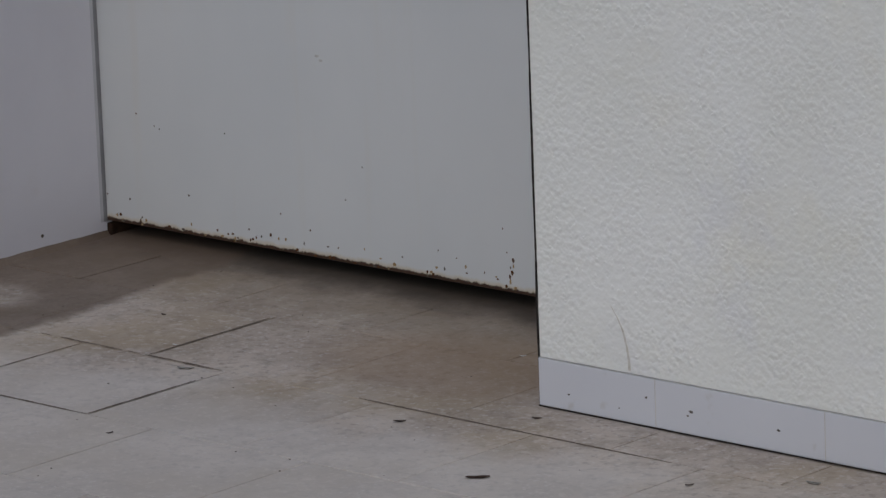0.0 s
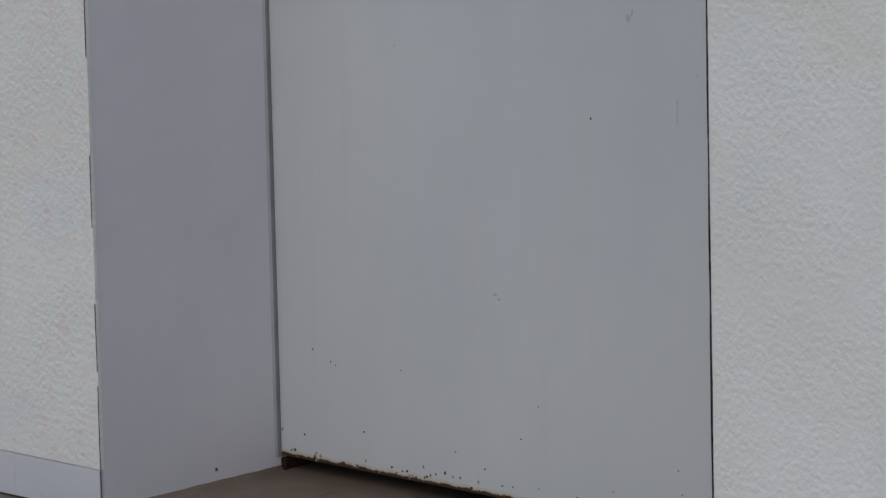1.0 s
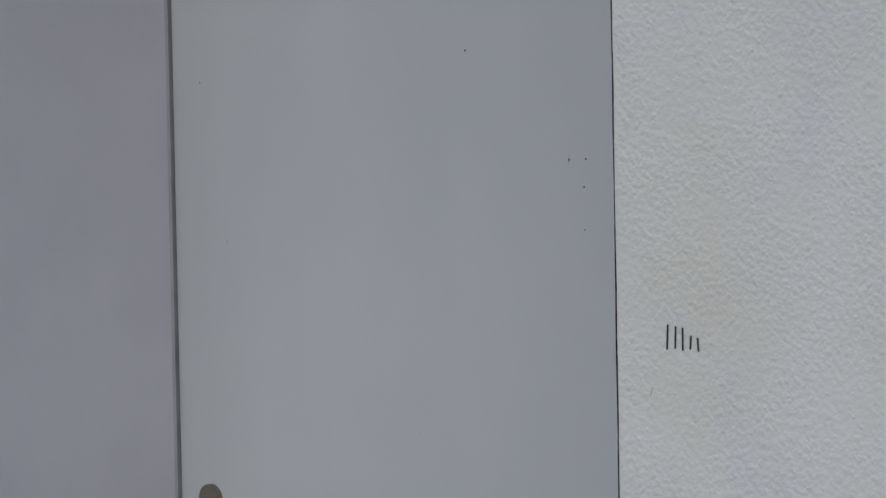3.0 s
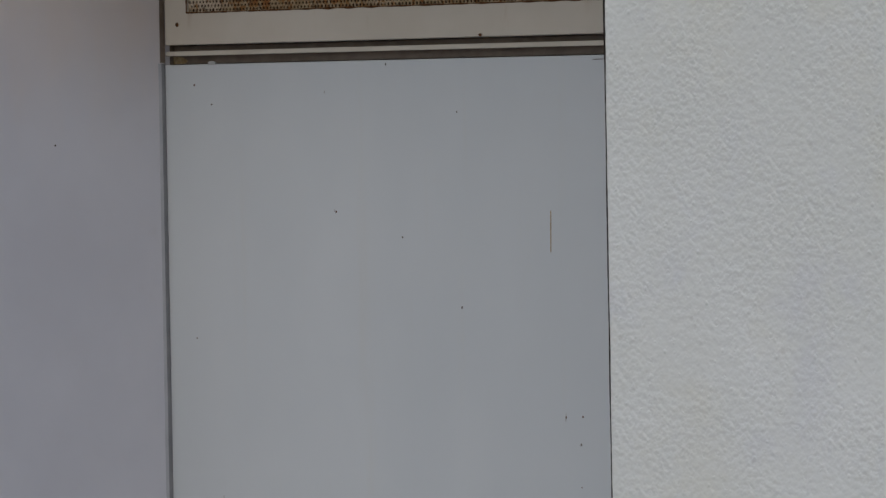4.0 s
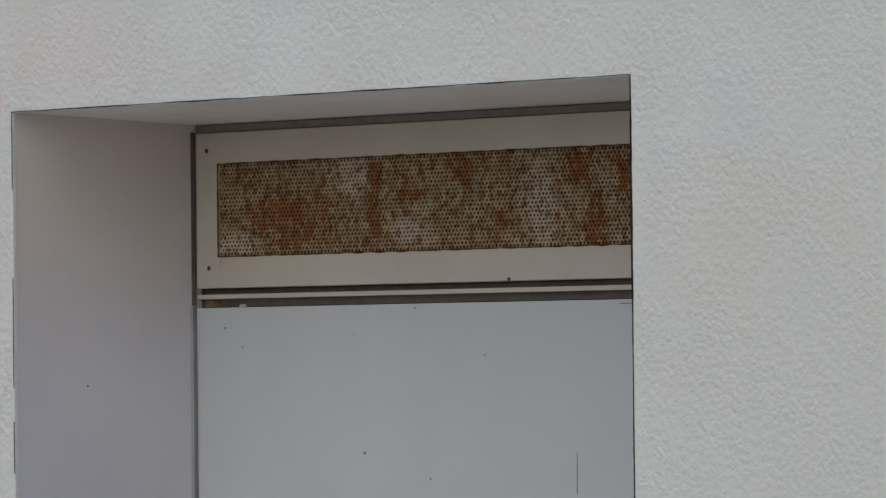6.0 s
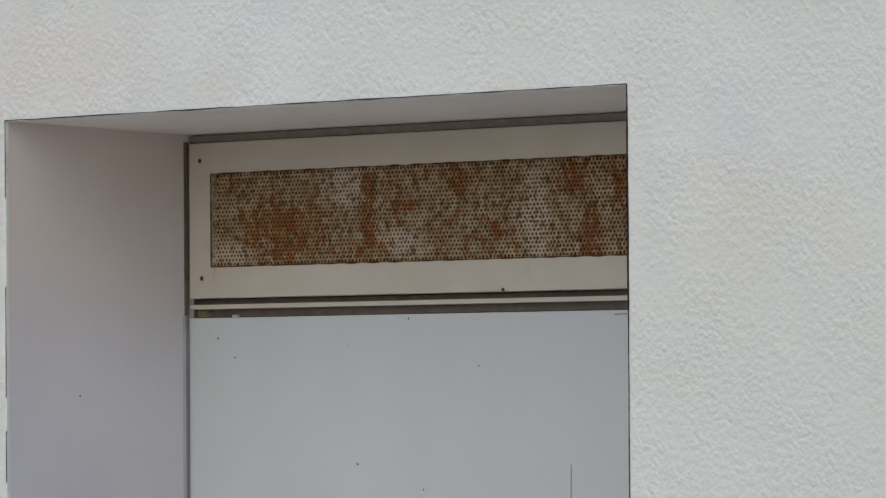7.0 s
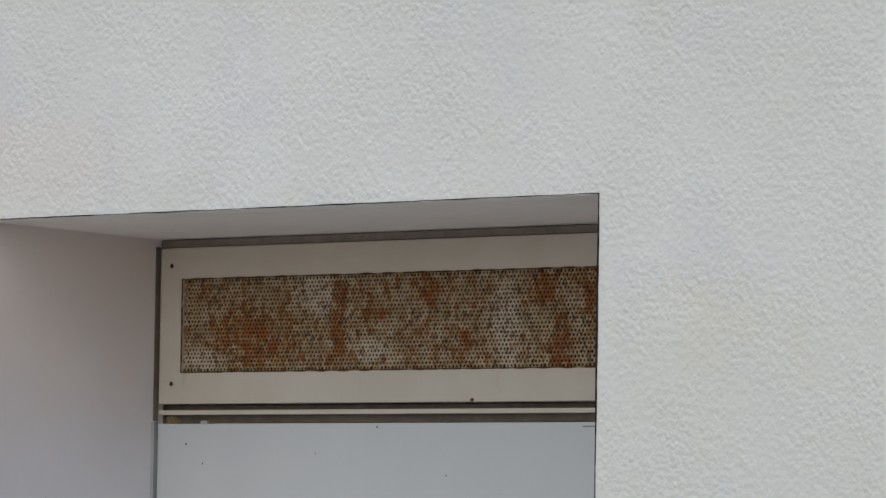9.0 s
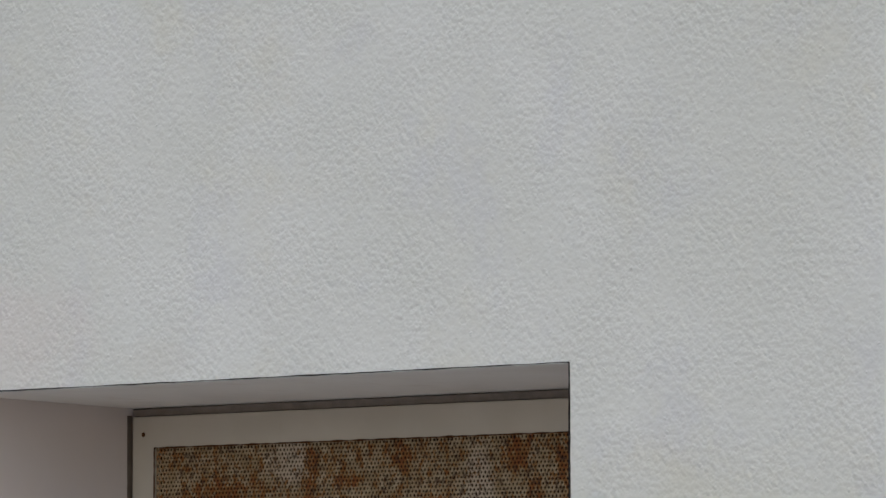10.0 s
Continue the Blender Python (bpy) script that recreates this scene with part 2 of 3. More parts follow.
def pavement_material():
    k = Mat("worn_terrazzo_tile", 0.72)
    n = k.t.nodes.new("ShaderNodeNewGeometry")
    k.co = n.outputs["Position"]
    base = k.mix(k.span(k.noise(4, 5, 0.6), 0.35, 0.68), (0.395, 0.335, 0.282), (0.59, 0.517, 0.448))
    base = k.mix(k.math("MULTIPLY", k.random(), 0.22), base, (0.28, 0.24, 0.205))
    chips = k.span(k.cells(105), 0.15, 0.36, 1.0, 0.0)
    base = k.mix(k.math("MULTIPLY", chips, k.math("MULTIPLY", k.span(k.noise(45, 2), 0.42, 0.58), 0.8)), base, (0.58, 0.55, 0.53))
    base = k.mix(k.math("MULTIPLY", k.span(k.noise(64, 4, 0.65), 0.48, 0.70), 0.6), base, (0.17, 0.14, 0.118))
    base = k.mix(k.math("MULTIPLY", k.span(k.noise(22, 5, 0.65), 0.48, 0.66), 0.4), base, (0.22, 0.185, 0.15))
    warm = k.span(k.noise(3.2, 4), 0.45, 0.66)
    base = k.mix(k.math("MULTIPLY", warm, 0.6), base, (0.36, 0.285, 0.19))
    # paler, cooler paving out in front, with an uneven edge
    front_pale = k.span(k.math("ADD", k.axis("Y"), k.math("MULTIPLY", k.math("SUBTRACT", k.noise(5, 5, 0.65), 0.5), 0.5)), -0.08, -0.30)
    base = k.mix(k.math("MULTIPLY", front_pale, 0.52), base, (0.60, 0.578, 0.56))
    base = k.mix(k.math("MULTIPLY", k.span(k.noise(62, 4, 0.7, k.scaled((1, 1, 1), (4, 9, 2))), 0.53, 0.64), 0.42), base, (0.62, 0.575, 0.53))
    x, y = k.axis("X"), k.axis("Y")
    wob = k.math("MULTIPLY", k.math("SUBTRACT", k.noise(7, 5, 0.6), 0.5), 0.22)
    # a small brown smear out on the paving
    along = k.math("ADD", k.math("MULTIPLY", k.math("SUBTRACT", x, 0.331), 0.73), k.math("MULTIPLY", k.math("ADD", y, 0.346), 0.68))
    across = k.math("SUBTRACT", k.math("MULTIPLY", k.math("SUBTRACT", x, 0.331), 0.68), k.math("MULTIPLY", k.math("ADD", y, 0.346), 0.73))
    along, across = k.math("MULTIPLY", along, 22.0), k.math("MULTIPLY", across, 40.0)
    smear = k.math("ADD", k.math("ADD", k.math("MULTIPLY", along, along), k.math("MULTIPLY", across, across)), k.math("MULTIPLY", wob, 4.0))
    base = k.mix(k.span(smear, 1.2, 0.5, 0.0, 0.8), base, (0.11, 0.062, 0.042))
    # shade of the niche painted into the paving, browner towards the door
    niche_shade = k.math("MULTIPLY", k.span(k.math("ADD", y, k.math("MULTIPLY", wob, 1.4)), 0.06, 0.30), 0.62)
    base = k.mix(k.math("MULTIPLY", niche_shade, k.span(x, 1.3, 0.9)), base, (0.205, 0.163, 0.115))
    # soft edge of the door gap's shadow painted along the threshold
    gap_shade = k.math("ADD", y, k.math("MULTIPLY", k.math("SUBTRACT", k.noise(9, 5, 0.65), 0.5), 0.11))
    base = k.mix(k.math("MULTIPLY", k.span(gap_shade, 0.275, 0.375, 0.0, 0.90), k.span(y, 0.75, 0.60)), base, (0.055, 0.042, 0.032))
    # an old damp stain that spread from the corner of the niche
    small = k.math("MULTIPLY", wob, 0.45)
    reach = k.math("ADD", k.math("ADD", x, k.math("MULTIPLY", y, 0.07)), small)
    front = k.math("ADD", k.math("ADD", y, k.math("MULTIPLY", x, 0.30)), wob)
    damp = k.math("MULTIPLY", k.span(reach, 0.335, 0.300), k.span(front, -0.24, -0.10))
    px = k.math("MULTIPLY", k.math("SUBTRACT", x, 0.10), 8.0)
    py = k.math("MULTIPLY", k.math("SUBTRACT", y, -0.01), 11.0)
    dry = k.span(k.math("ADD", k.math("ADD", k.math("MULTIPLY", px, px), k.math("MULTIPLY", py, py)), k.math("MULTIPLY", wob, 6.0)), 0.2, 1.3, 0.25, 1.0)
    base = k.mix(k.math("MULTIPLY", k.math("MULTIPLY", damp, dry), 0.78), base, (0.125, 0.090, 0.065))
    # a rusty brown bloom beside the corner of the wall
    dx = k.math("MULTIPLY", k.math("SUBTRACT", x, 1.0), 3.4)
    dy = k.math("MULTIPLY", k.math("SUBTRACT", y, 0.10), 5.5)
    r2 = k.math("ADD", k.math("ADD", k.math("MULTIPLY", dx, dx), k.math("MULTIPLY", dy, dy)), k.math("MULTIPLY", wob, 3.0))
    base = k.mix(k.span(r2, 1.2, 0.1, 0.0, 0.55), base, (0.27, 0.18, 0.105))
    k.rough(k.span(k.noise(12, 4), 0.3, 0.7, 0.62, 0.82))
    k.bump(k.math("ADD", k.noise(110, 3, 0.55), k.math("MULTIPLY", k.noise(14, 4), 1.2)), 0.0009, 0.35)
    return k.color(base).m


def skirting_material():
    k = Mat("glazed_white_skirting_tile", 0.25)
    tone = k.mix(k.noise(4, 4), (0.54, 0.555, 0.605), (0.60, 0.615, 0.655))
    tone = k.mix(k.math("MULTIPLY", k.random(), 0.15), tone, (0.56, 0.56, 0.57))
    tone = k.mix(k.math("MULTIPLY", k.span(k.noise(28, 5), 0.62, 0.75), 0.35), tone, (0.40, 0.37, 0.33))
    k.bump(k.noise(20, 2), 0.0005, 0.2)
    return k.color(tone).m


def plain(name, a, b, rough=0.7, metal=0.0, scale=40.0):
    k = Mat(name, rough, metal)
    if rough >= 0.8:
        k.b.inputs["Specular IOR Level"].default_value = 0.12
    k.bump(k.noise(scale * 5, 3), 0.0004, 0.4)
    return k.color(k.mix(k.span(k.noise(scale, 4), 0.3, 0.7), a, b)).m


STUCCO = stucco_material()
REVEAL = reveal_material()
SOFFIT = soffit_material()
DOOR = door_material()
VENT = vent_paint_material()
SHEET = rusty_sheet_material()
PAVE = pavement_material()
TILE = skirting_material()
CRACK = plain("dirt_filled_crack", (0.016, 0.013, 0.012), (0.04, 0.034, 0.03), 0.9)
JOINT = plain("brown_joint_dirt", (0.11, 0.086, 0.066), (0.22, 0.182, 0.148), 0.9)
FAINT = plain("faint_grey_mark", (0.40, 0.40, 0.39), (0.47, 0.47, 0.455), 0.8, 0.0, 120)
SEAL = plain("brown_grey_seal", (0.42, 0.42, 0.44), (0.50, 0.50, 0.52), 0.7, 0.0, 12)
SEAL_SHADE = plain("shaded_grey_seal", (0.19, 0.19, 0.20), (0.26, 0.26, 0.27), 0.7, 0.0, 12)
RAIL = plain("brown_grey_rail_paint", (0.20, 0.165, 0.135), (0.26, 0.215, 0.18), 0.65)
JAMB = plain("grey_steel_frame_paint", (0.125, 0.092, 0.068), (0.170, 0.130, 0.100), 0.65)
DARK = plain("dark_lock_inside", (0.016, 0.014, 0.012), (0.03, 0.026, 0.022), 0.9)
CORNER_DARK = plain("corner_shade_brown", (0.016, 0.010, 0.007), (0.036, 0.020, 0.013), 0.95)
HOLE_SHADE = plain("hole_shade_brown", (0.026, 0.014, 0.008), (0.05, 0.026, 0.013), 0.9)
BRASS = plain("dull_bronze_anodised_metal", (0.20, 0.188, 0.15), (0.26, 0.24, 0.195), 0.42, 0.55)
PAPER = plain("white_paper", (0.70, 0.70, 0.70), (0.78, 0.78, 0.77), 0.6)
INK = plain("black_marker_ink", (0.010, 0.010, 0.012), (0.02, 0.02, 0.022), 0.6)
RUST = plain("brown_rust", (0.055, 0.026, 0.014), (0.13, 0.055, 0.02), 0.9, 0.0, 200)
TAN = plain("rust_stained_paint", (0.24, 0.16, 0.08), (0.38, 0.29, 0.17), 0.8, 0.0, 200)
SPECK = plain("dark_chip", (0.06, 0.05, 0.045), (0.14, 0.115, 0.095), 0.85, 0.0, 200)
LEAF = plain("dead_brown_leaf", (0.075, 0.048, 0.038), (0.14, 0.09, 0.07), 0.8, 0.0, 90)
PALE = plain("pale_grit", (0.42, 0.40, 0.37), (0.55, 0.53, 0.50), 0.8, 0.0, 90)
SCUFF = plain("grey_scuff", (0.46, 0.44, 0.39), (0.60, 0.585, 0.55), 0.8, 0.0, 120)
MORTAR = plain("dirty_white_mortar", (0.42, 0.40, 0.37), (0.55, 0.53, 0.50), 0.9)


# ---- mesh helpers ----
def part(name, bm, material, parent=None, label=""):
    me = bpy.data.meshes.new(name)
    bm.normal_update()
    bm.to_mesh(me)
    bm.free()
    me.materials.append(material)
    ob = new(name, me)
    if parent is not None:
        ob.parent = parent
    if label:
        ob["label"] = label
    return ob


def box(bm, a, b, bevel=0.0):
    """A box from corner a to corner b, with its edges rounded."""
    made = bmesh.ops.create_cube(bm, size=1.0)["verts"]
    for v in made:
        v.co = Vector([a[k] + (v.co[k] + 0.5) * (b[k] - a[k]) for k in range(3)])
    if bevel:
        edges = list({e for v in made for e in v.link_edges})
        bmesh.ops.bevel(bm, geom=edges, offset=bevel, segments=2, profile=0.6, affect="EDGES")
    return bm


def boxed(a, b, bevel=0.0):
    return box(bmesh.new(), a, b, bevel)


def prism(bm, outline, y0, y1):
    """A flat plate with an outline in x and z, from depth y0 (front) to y1."""
    front = [bm.verts.new((x, y0, z)) for x, z in outline]
    back = [bm.verts.new((x, y1, z)) for x, z in outline]
    bm.faces.new(front)
    bm.faces.new(back[::-1])
    n = len(outline)
    for i in range(n):
        bm.faces.new((front[i], back[i], back[(i + 1) % n], front[(i + 1) % n]))
    bmesh.ops.recalc_face_normals(bm, faces=bm.faces[:])
    return bm


def ragged(cx, cz, w, h, rng, n=9):
    """An uneven closed outline round (cx, cz)."""
    return [(cx + 0.5 * w * math.cos(2 * math.pi * i / n) * rng.uniform(0.6, 1.1),
             cz + 0.5 * h * math.sin(2 * math.pi * i / n) * rng.uniform(0.6, 1.1)) for i in range(n)]


def ribbon(bm, points, widths, depth, side):
    """An uneven strip along points; side is the way across it, depth the way out of the wall."""
    rows = []
    for p, w in zip(points, widths):
        p = Vector(p)
        rows.append([bm.verts.new(p + side * (s * w) + depth * d) for s, d in ((-0.5, 0), (-0.4, 1), (0.4, 1), (0.5, 0))])
    for a, b in zip(rows, rows[1:]):
        for i in range(3):
            bm.faces.new((a[i], a[i + 1], b[i + 1], b[i]))
    bmesh.ops.recalc_face_normals(bm, faces=bm.faces[:])
    return bm


def base(name, place, label, category, kind="", group=""):
    ob = new(name)
    ob.location = place
    ob.empty_display_size = 0.05
    return tagged(ob, label, category, group, kind)


# ---- ground ----
bm = bmesh.new()
box(bm, (-400, -400, -0.3), (400, 400, -0.0014))
ground = part("ground", bm, PAVE)
tagged(ground, "flat sandy ground that carries the paving", "ground", kind="structure")

# ---- facade wall: masonry core and a coat of rough plaster ----
COAT = 0.006
bm = bmesh.new()
box(bm, (WALL_L, COAT, -0.05), (0, 0.62, WALL_T))
box(bm, (W, COAT, -0.05), (WALL_R, 0.62, WALL_T))
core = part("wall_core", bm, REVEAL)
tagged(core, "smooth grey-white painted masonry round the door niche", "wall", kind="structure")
# piece over the opening, its underside falling slightly to the back
bm = bmesh.new()
made = bmesh.ops.create_cube(bm, size=1.0)["verts"]
for v in made:
    back = v.co.y > 0
    low = v.co.z < 0
    v.co = Vector((0 if v.co.x < 0 else W, 0.62 if back else COAT, (H - 0.0100 * 0.62 / D if back else H) if low else WALL_T))
tagged(part("wall_lintel", bm, SOFFIT), "white painted lintel over the door niche, lightened and warmed for floor bounce", "wall", kind="structure")
bm = bmesh.new()
box(bm, (WALL_L, 0, SKIRT), (0.0015, COAT, WALL_T + 0.01))
box(bm, (W - 0.0015, 0, SKIRT), (WALL_R, COAT, WALL_T + 0.01))
box(bm, (0.0015, 0, H - 0.0015), (W - 0.0015, COAT, WALL_T + 0.01))
coat = part("wall_front", bm, STUCCO)
tagged(coat, "white wall coated in rough lumpy plaster", "wall", kind="structure")
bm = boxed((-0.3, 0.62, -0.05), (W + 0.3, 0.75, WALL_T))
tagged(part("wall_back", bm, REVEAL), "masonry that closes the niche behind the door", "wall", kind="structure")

# ---- dark uneven lines where the plaster ends at the opening ----
def edge_line(name, a, b, steps, width, gaps, side, seed, label, taper=lambda f: 1.0):
    rng = random.Random(seed)
    a, b = Vector(a), Vector(b)
    bm = bmesh.new()
    run, widths = [], []
    for i in range(steps + 1):
        f = i / steps
        w = 0.62 * width * (0.55 + 0.9 * noise.noise((f * 14.0, seed, 0.3)) * 0.8 + rng.uniform(0, 0.35))
        w *= taper(f)
        p = a.lerp(b, f) + side * (0.0006 * noise.noise((f * 26.0, seed, 5.1)))
        if gaps and noise.noise((f * 22.0, seed, 9.7)) < gaps:
            if len(run) > 1:
                ribbon(bm, run, widths, Vector((0, -0.0012, 0)), side)
            run, widths = [], []
            continue
        run.append(p)
        widths.append(max(0.0006, w))
    if len(run) > 1:
        ribbon(bm, run, widths, Vector((0, -0.0012, 0)), side)
    ob = part(name, bm, CRACK)
    return tagged(ob, label, "crack", kind="structure")


edge_line("trim_right", (W + 0.0002, 0, 0.002), (W + 0.0002, 0, H), 420, 0.0056, 0, Vector((1, 0, 0)), 3,
          "dark dirty seam along the corner of the niche", lambda f: 1.0 - 0.25 * min(1.0, max(0.0, (f - 0.30) / 0.35)) + 0.30 * min(1.0, max(0.0, (f - 0.84) / 0.05)))
edge_line("trim_left", (0.0005, 0, 0.002), (0.0005, 0, H), 420, 0.0019, -0.16, Vector((1, 0, 0)), 5,
          "broken dark seam along the corner of the niche")
edge_line("trim_top", (0, 0, H), (W, 0, H), 300, 0.0032, -0.55, Vector((0, 0, 1)), 8,
          "dark cracked seam along the lower edge of the lintel")

# ---- skirting tiles ----
skirting = base("baseboard", (W, 0, 0), "row of glazed white skirting tiles at the foot of the plaster", "skirting", "structure")
bounds = [W] + [1.438 + 0.2865 * i for i in range(13)]
left_bounds = [0.0, -0.196] + [-0.196 - 0.2865 * i for i in range(1, 10)]
spans = list(zip(bounds, bounds[1:])) + [(b, a) for a, b in zip(left_bounds, left_bounds[1:])]
for a, b in spans:
    bm = boxed((a - W + 0.0006, -0.0025, 0.003), (b - W - 0.0006, COAT, SKIRT - 0.0015), 0.0008)
    part("tile", bm, TILE, skirting)
joints = [b for b in bounds[1:-1]] + [b for b in left_bounds[1:-1]]
bm = bmesh.new()
for b in joints:
    box(bm, (b - W - 0.0012, -0.0021, 0.003), (b - W + 0.0012, COAT - 0.001, SKIRT - 0.002))
part("joint", bm, MORTAR, skirting, "dirty mortar between the tiles")
bm = bmesh.new()
for x0, x1, s in ((W, WALL_R, 4), (WALL_L, 0.0, 6)):
    n = 160
    ribbon(bm, [(x0 + (x1 - x0) * i / n - W, -0.003, 0.002) for i in range(n + 1)],
           [0.0022 * (0.6 + 0.8 * abs(noise.noise((i * 0.35, s, 0)))) for i in range(n + 1)], Vector((0, -0.001, 0)), Vector((0, 0, 1)))
part("seam", bm, CRACK, skirting, "dark dirty seam below the tiles")
bm = bmesh.new()
for x0, x1, s in ((W, WALL_R, 4), (WALL_L, 0.0, 6)):
    n = 600
    ribbon(bm, [(x0 + (x1 - x0) * i / n - W, -0.0005, SKIRT - 0.0008) for i in range(n + 1)],
           [0.0011 * (0.4 + 0.8 * abs(noise.noise((i * 0.5, s, 3)))) for i in range(n + 1)], Vector((0, -0.001, 0)), Vector((0, 0, 1)))
part("seam", bm, SCUFF, skirting, "thin tan seam above the tiles")

# ---- steel door in the niche ----
door = base("door_1", (0, D, 0), "plain light grey steel door, shut, with rust along its bottom edge", "door", "structure")
bm = boxed((0.0022, 0, LEAF_BOTTOM), (W - 0.02, 0.042, LEAF_TOP), 0.0016)
part("leaf", bm, DOOR, door)


def jamb(name, a, b):
    return part(name, boxed(a, b, 0.0015), JAMB, door, "grey painted steel frame")


part("jamb", boxed((0.0002, 0.012, 0.0), (0.0020, 0.07, 2.29), 0.0006), JAMB, door)
# block added in the gap's corner, dark brown in place of its shade
part("foot", boxed((0.0003, 0.0005, -0.001), (0.012, 0.09, 0.0218), 0.001), CORNER_DARK, door, "added dark brown block, shade of the gap in its colour")
jamb("jamb", (W - 0.018, 0.012, 0.0), (W - 0.001, 0.07, 2.29))
# rebate rail between leaf and vent
jamb("head", (0.0021, 0.020, LEAF_TOP + 0.001), (W - 0.02, 0.06, VENT_Z0 - 0.001))
rail = part("rail", boxed((0.0018, 0.002, 2.0410), (W - 0.019, 0.019, 2.0480), 0.001), VENT, door, "thin white painted rail above the leaf")
part("top_rail", boxed((0.0021, 0.0015, VENT_Z1 + 0.0008), (W - 0.02, 0.06, 2.3100), 0.0015), RAIL, door, "brown-grey painted steel frame")
# sealing strips where the reveal meets the leaf and the vent
def strip_up(name, prof, z0, z1, material, label):
    """An upright strip with the profile prof in x and y."""
    bm, n = bmesh.new(), len(prof)
    low, high = ([bm.verts.new((x, y, z)) for x, y in prof] for z in (z0, z1))
    for i in range(n):
        bm.faces.new((low[i], low[(i + 1) % n], high[(i + 1) % n], high[i]))
    bm.faces.new(low[::-1])
    bm.faces.new(high)
    bmesh.ops.recalc_face_normals(bm, faces=bm.faces[:])
    return part(name, bm, material, door, label)


strip_up("seal", [(-0.0010, -0.013), (0.0002, -0.012), (0.0005, -0.009), (0.0008, -0.0062), (-0.0010, -0.0062)], 0.024, 2.030, SEAL, "grey sealing strip beside the leaf")
# inner half of the seal, the corner's shade put into its darker grey
strip_up("seal_inner", [(-0.0010, -0.0060), (0.0009, -0.0060), (0.0013, -0.003), (0.0017, 0.001), (-0.0010, 0.002)], 0.024, 2.030, SEAL_SHADE, "inner half of the seal, darkened as shade against the leaf")
strip_up("side_rail", [(-0.0010, -0.009), (0.0006, -0.008), (0.0017, 0.001), (-0.0010, 0.002)], 2.031, 2.30, JAMB, "brown-grey steel edge beside the vent")
# low ramp added so the painted gap shade fades out smoothly
bm = bmesh.new()
n, rows = 120, []
for i in range(n + 1):
    x = 0.0125 + (W - 0.033) * i / n
    reach = 0.060 + 0.022 * noise.noise((i * 0.11, 2.0, 5.0))
    rows.append([bm.verts.new((x, y, z)) for y, z in ((0.10, -0.003), (0.10, 0.0050), (0.016, 0.0046), (-0.012, 0.0034), (-reach * 0.7, 0.0016), (-reach, -0.0008))])
for a, b in zip(rows, rows[1:]):
    for k in range(5):
        bm.faces.new((a[k], a[k + 1], b[k + 1], b[k]))
bmesh.ops.recalc_face_normals(bm, faces=bm.faces[:])
part("threshold", bm, PAVE, door, "added low cement ramp under the leaf, gap shade painted on it")

CHIPS_LOW = [(0.079, 0.206), (0.118, 0.191), (0.129, 0.187), (0.271, 0.197), (0.557, 0.179), (0.520, 0.124), (0.383, 0.085),
             (0.187, 0.089), (0.056, 0.067), (0.006, 0.069), (0.673, 0.625), (0.834, 0.121), (0.841, 0.086), (0.847, 0.064), (0.632, 0.051),
             (0.705, 0.071), (0.444, 0.067), (0.314, 0.052), (0.741, 0.064)]
CHIPS_HIGH = [(0.066, 1.996), (0.103, 1.966), (0.470, 2.021), (0.611, 1.950), (0.363, 1.804), (0.498, 1.767), (0.615, 1.666),
              (0.062, 1.611), (0.814, 1.512), (0.846, 1.514), (0.842, 1.474), (0.842, 1.413)]
rng = random.Random(11)
for x, z in CHIPS_LOW + CHIPS_HIGH:
    w = rng.uniform(0.0020, 0.0038)
    h = rng.uniform(0.0024, 0.0048)
    part("chip", prism(bmesh.new(), ragged(x, z, w, h, rng), -0.0006, 0.0005), RUST if rng.random() < 0.45 else SPECK, door)
for i in range(56):     # flakes and crumbs of rust along the lower edge
    x = 0.02 + 0.84 * rng.random()
    up = rng.random() ** 2
    z = LEAF_BOTTOM + 0.003 + 0.024 * up
    w, h = rng.uniform(0.002, 0.008) * (1.2 - 0.6 * up), rng.uniform(0.003, 0.007)
    part("chip", prism(bmesh.new(), ragged(x, z, w, h, rng, rng.choice((6, 7, 9))), -0.0007, 0.0005), rng.choice((RUST, RUST, TAN, SPECK)), door)
for z in (.076, .067, .057, .050, .042):   # rust running up beside the corner
    part("chip", prism(bmesh.new(), ragged(.849 + rng.uniform(-.004, .004), z, rng.uniform(.003, .006), .009, rng, 7), -0.0008, 0.0005), rng.choice((RUST, TAN)), door)
for x0, z0, z1, w in ((.791, 1.805, 1.749, .0016), (.842, .669, .633, .0013), (.814, 1.516, 1.508, .0018)):
    part("scratch", prism(bmesh.new(), [(x0 - w / 2, z0), (x0, z0 + .003), (x0 + w / 2, z0), (x0 + w / 2 - .001, z1), (x0 - .001, z1 - .003), (x0 - w / 2 - .001, z1)],
                          -0.0005, 0.0005), TAN if z0 > 1.7 else FAINT, door, "thin dark scratch in the paint")

part("scratch", prism(bmesh.new(), [(.876, 2.0205), (.900, 2.0212), (.900, 2.0224), (.876, 2.0218)], -0.0005, 0.0005), SPECK, door)
rng = random.Random(8)
part("rust_patch", prism(bmesh.new(), [(.0022, 2.0290), (.024, 2.0288), (.033, 2.0330), (.022, 2.0385), (.010, 2.0400), (.0022, 2.0402)], 0.0188, 0.0205), TAN, door,
     "tan rust stain at the end of the frame head")
part("paint_blob", prism(bmesh.new(), ragged(.1058, 2.0290, .020, .008, rng, 10), -0.0016, 0.0010), FAINT, door, "pale lump of old paint")
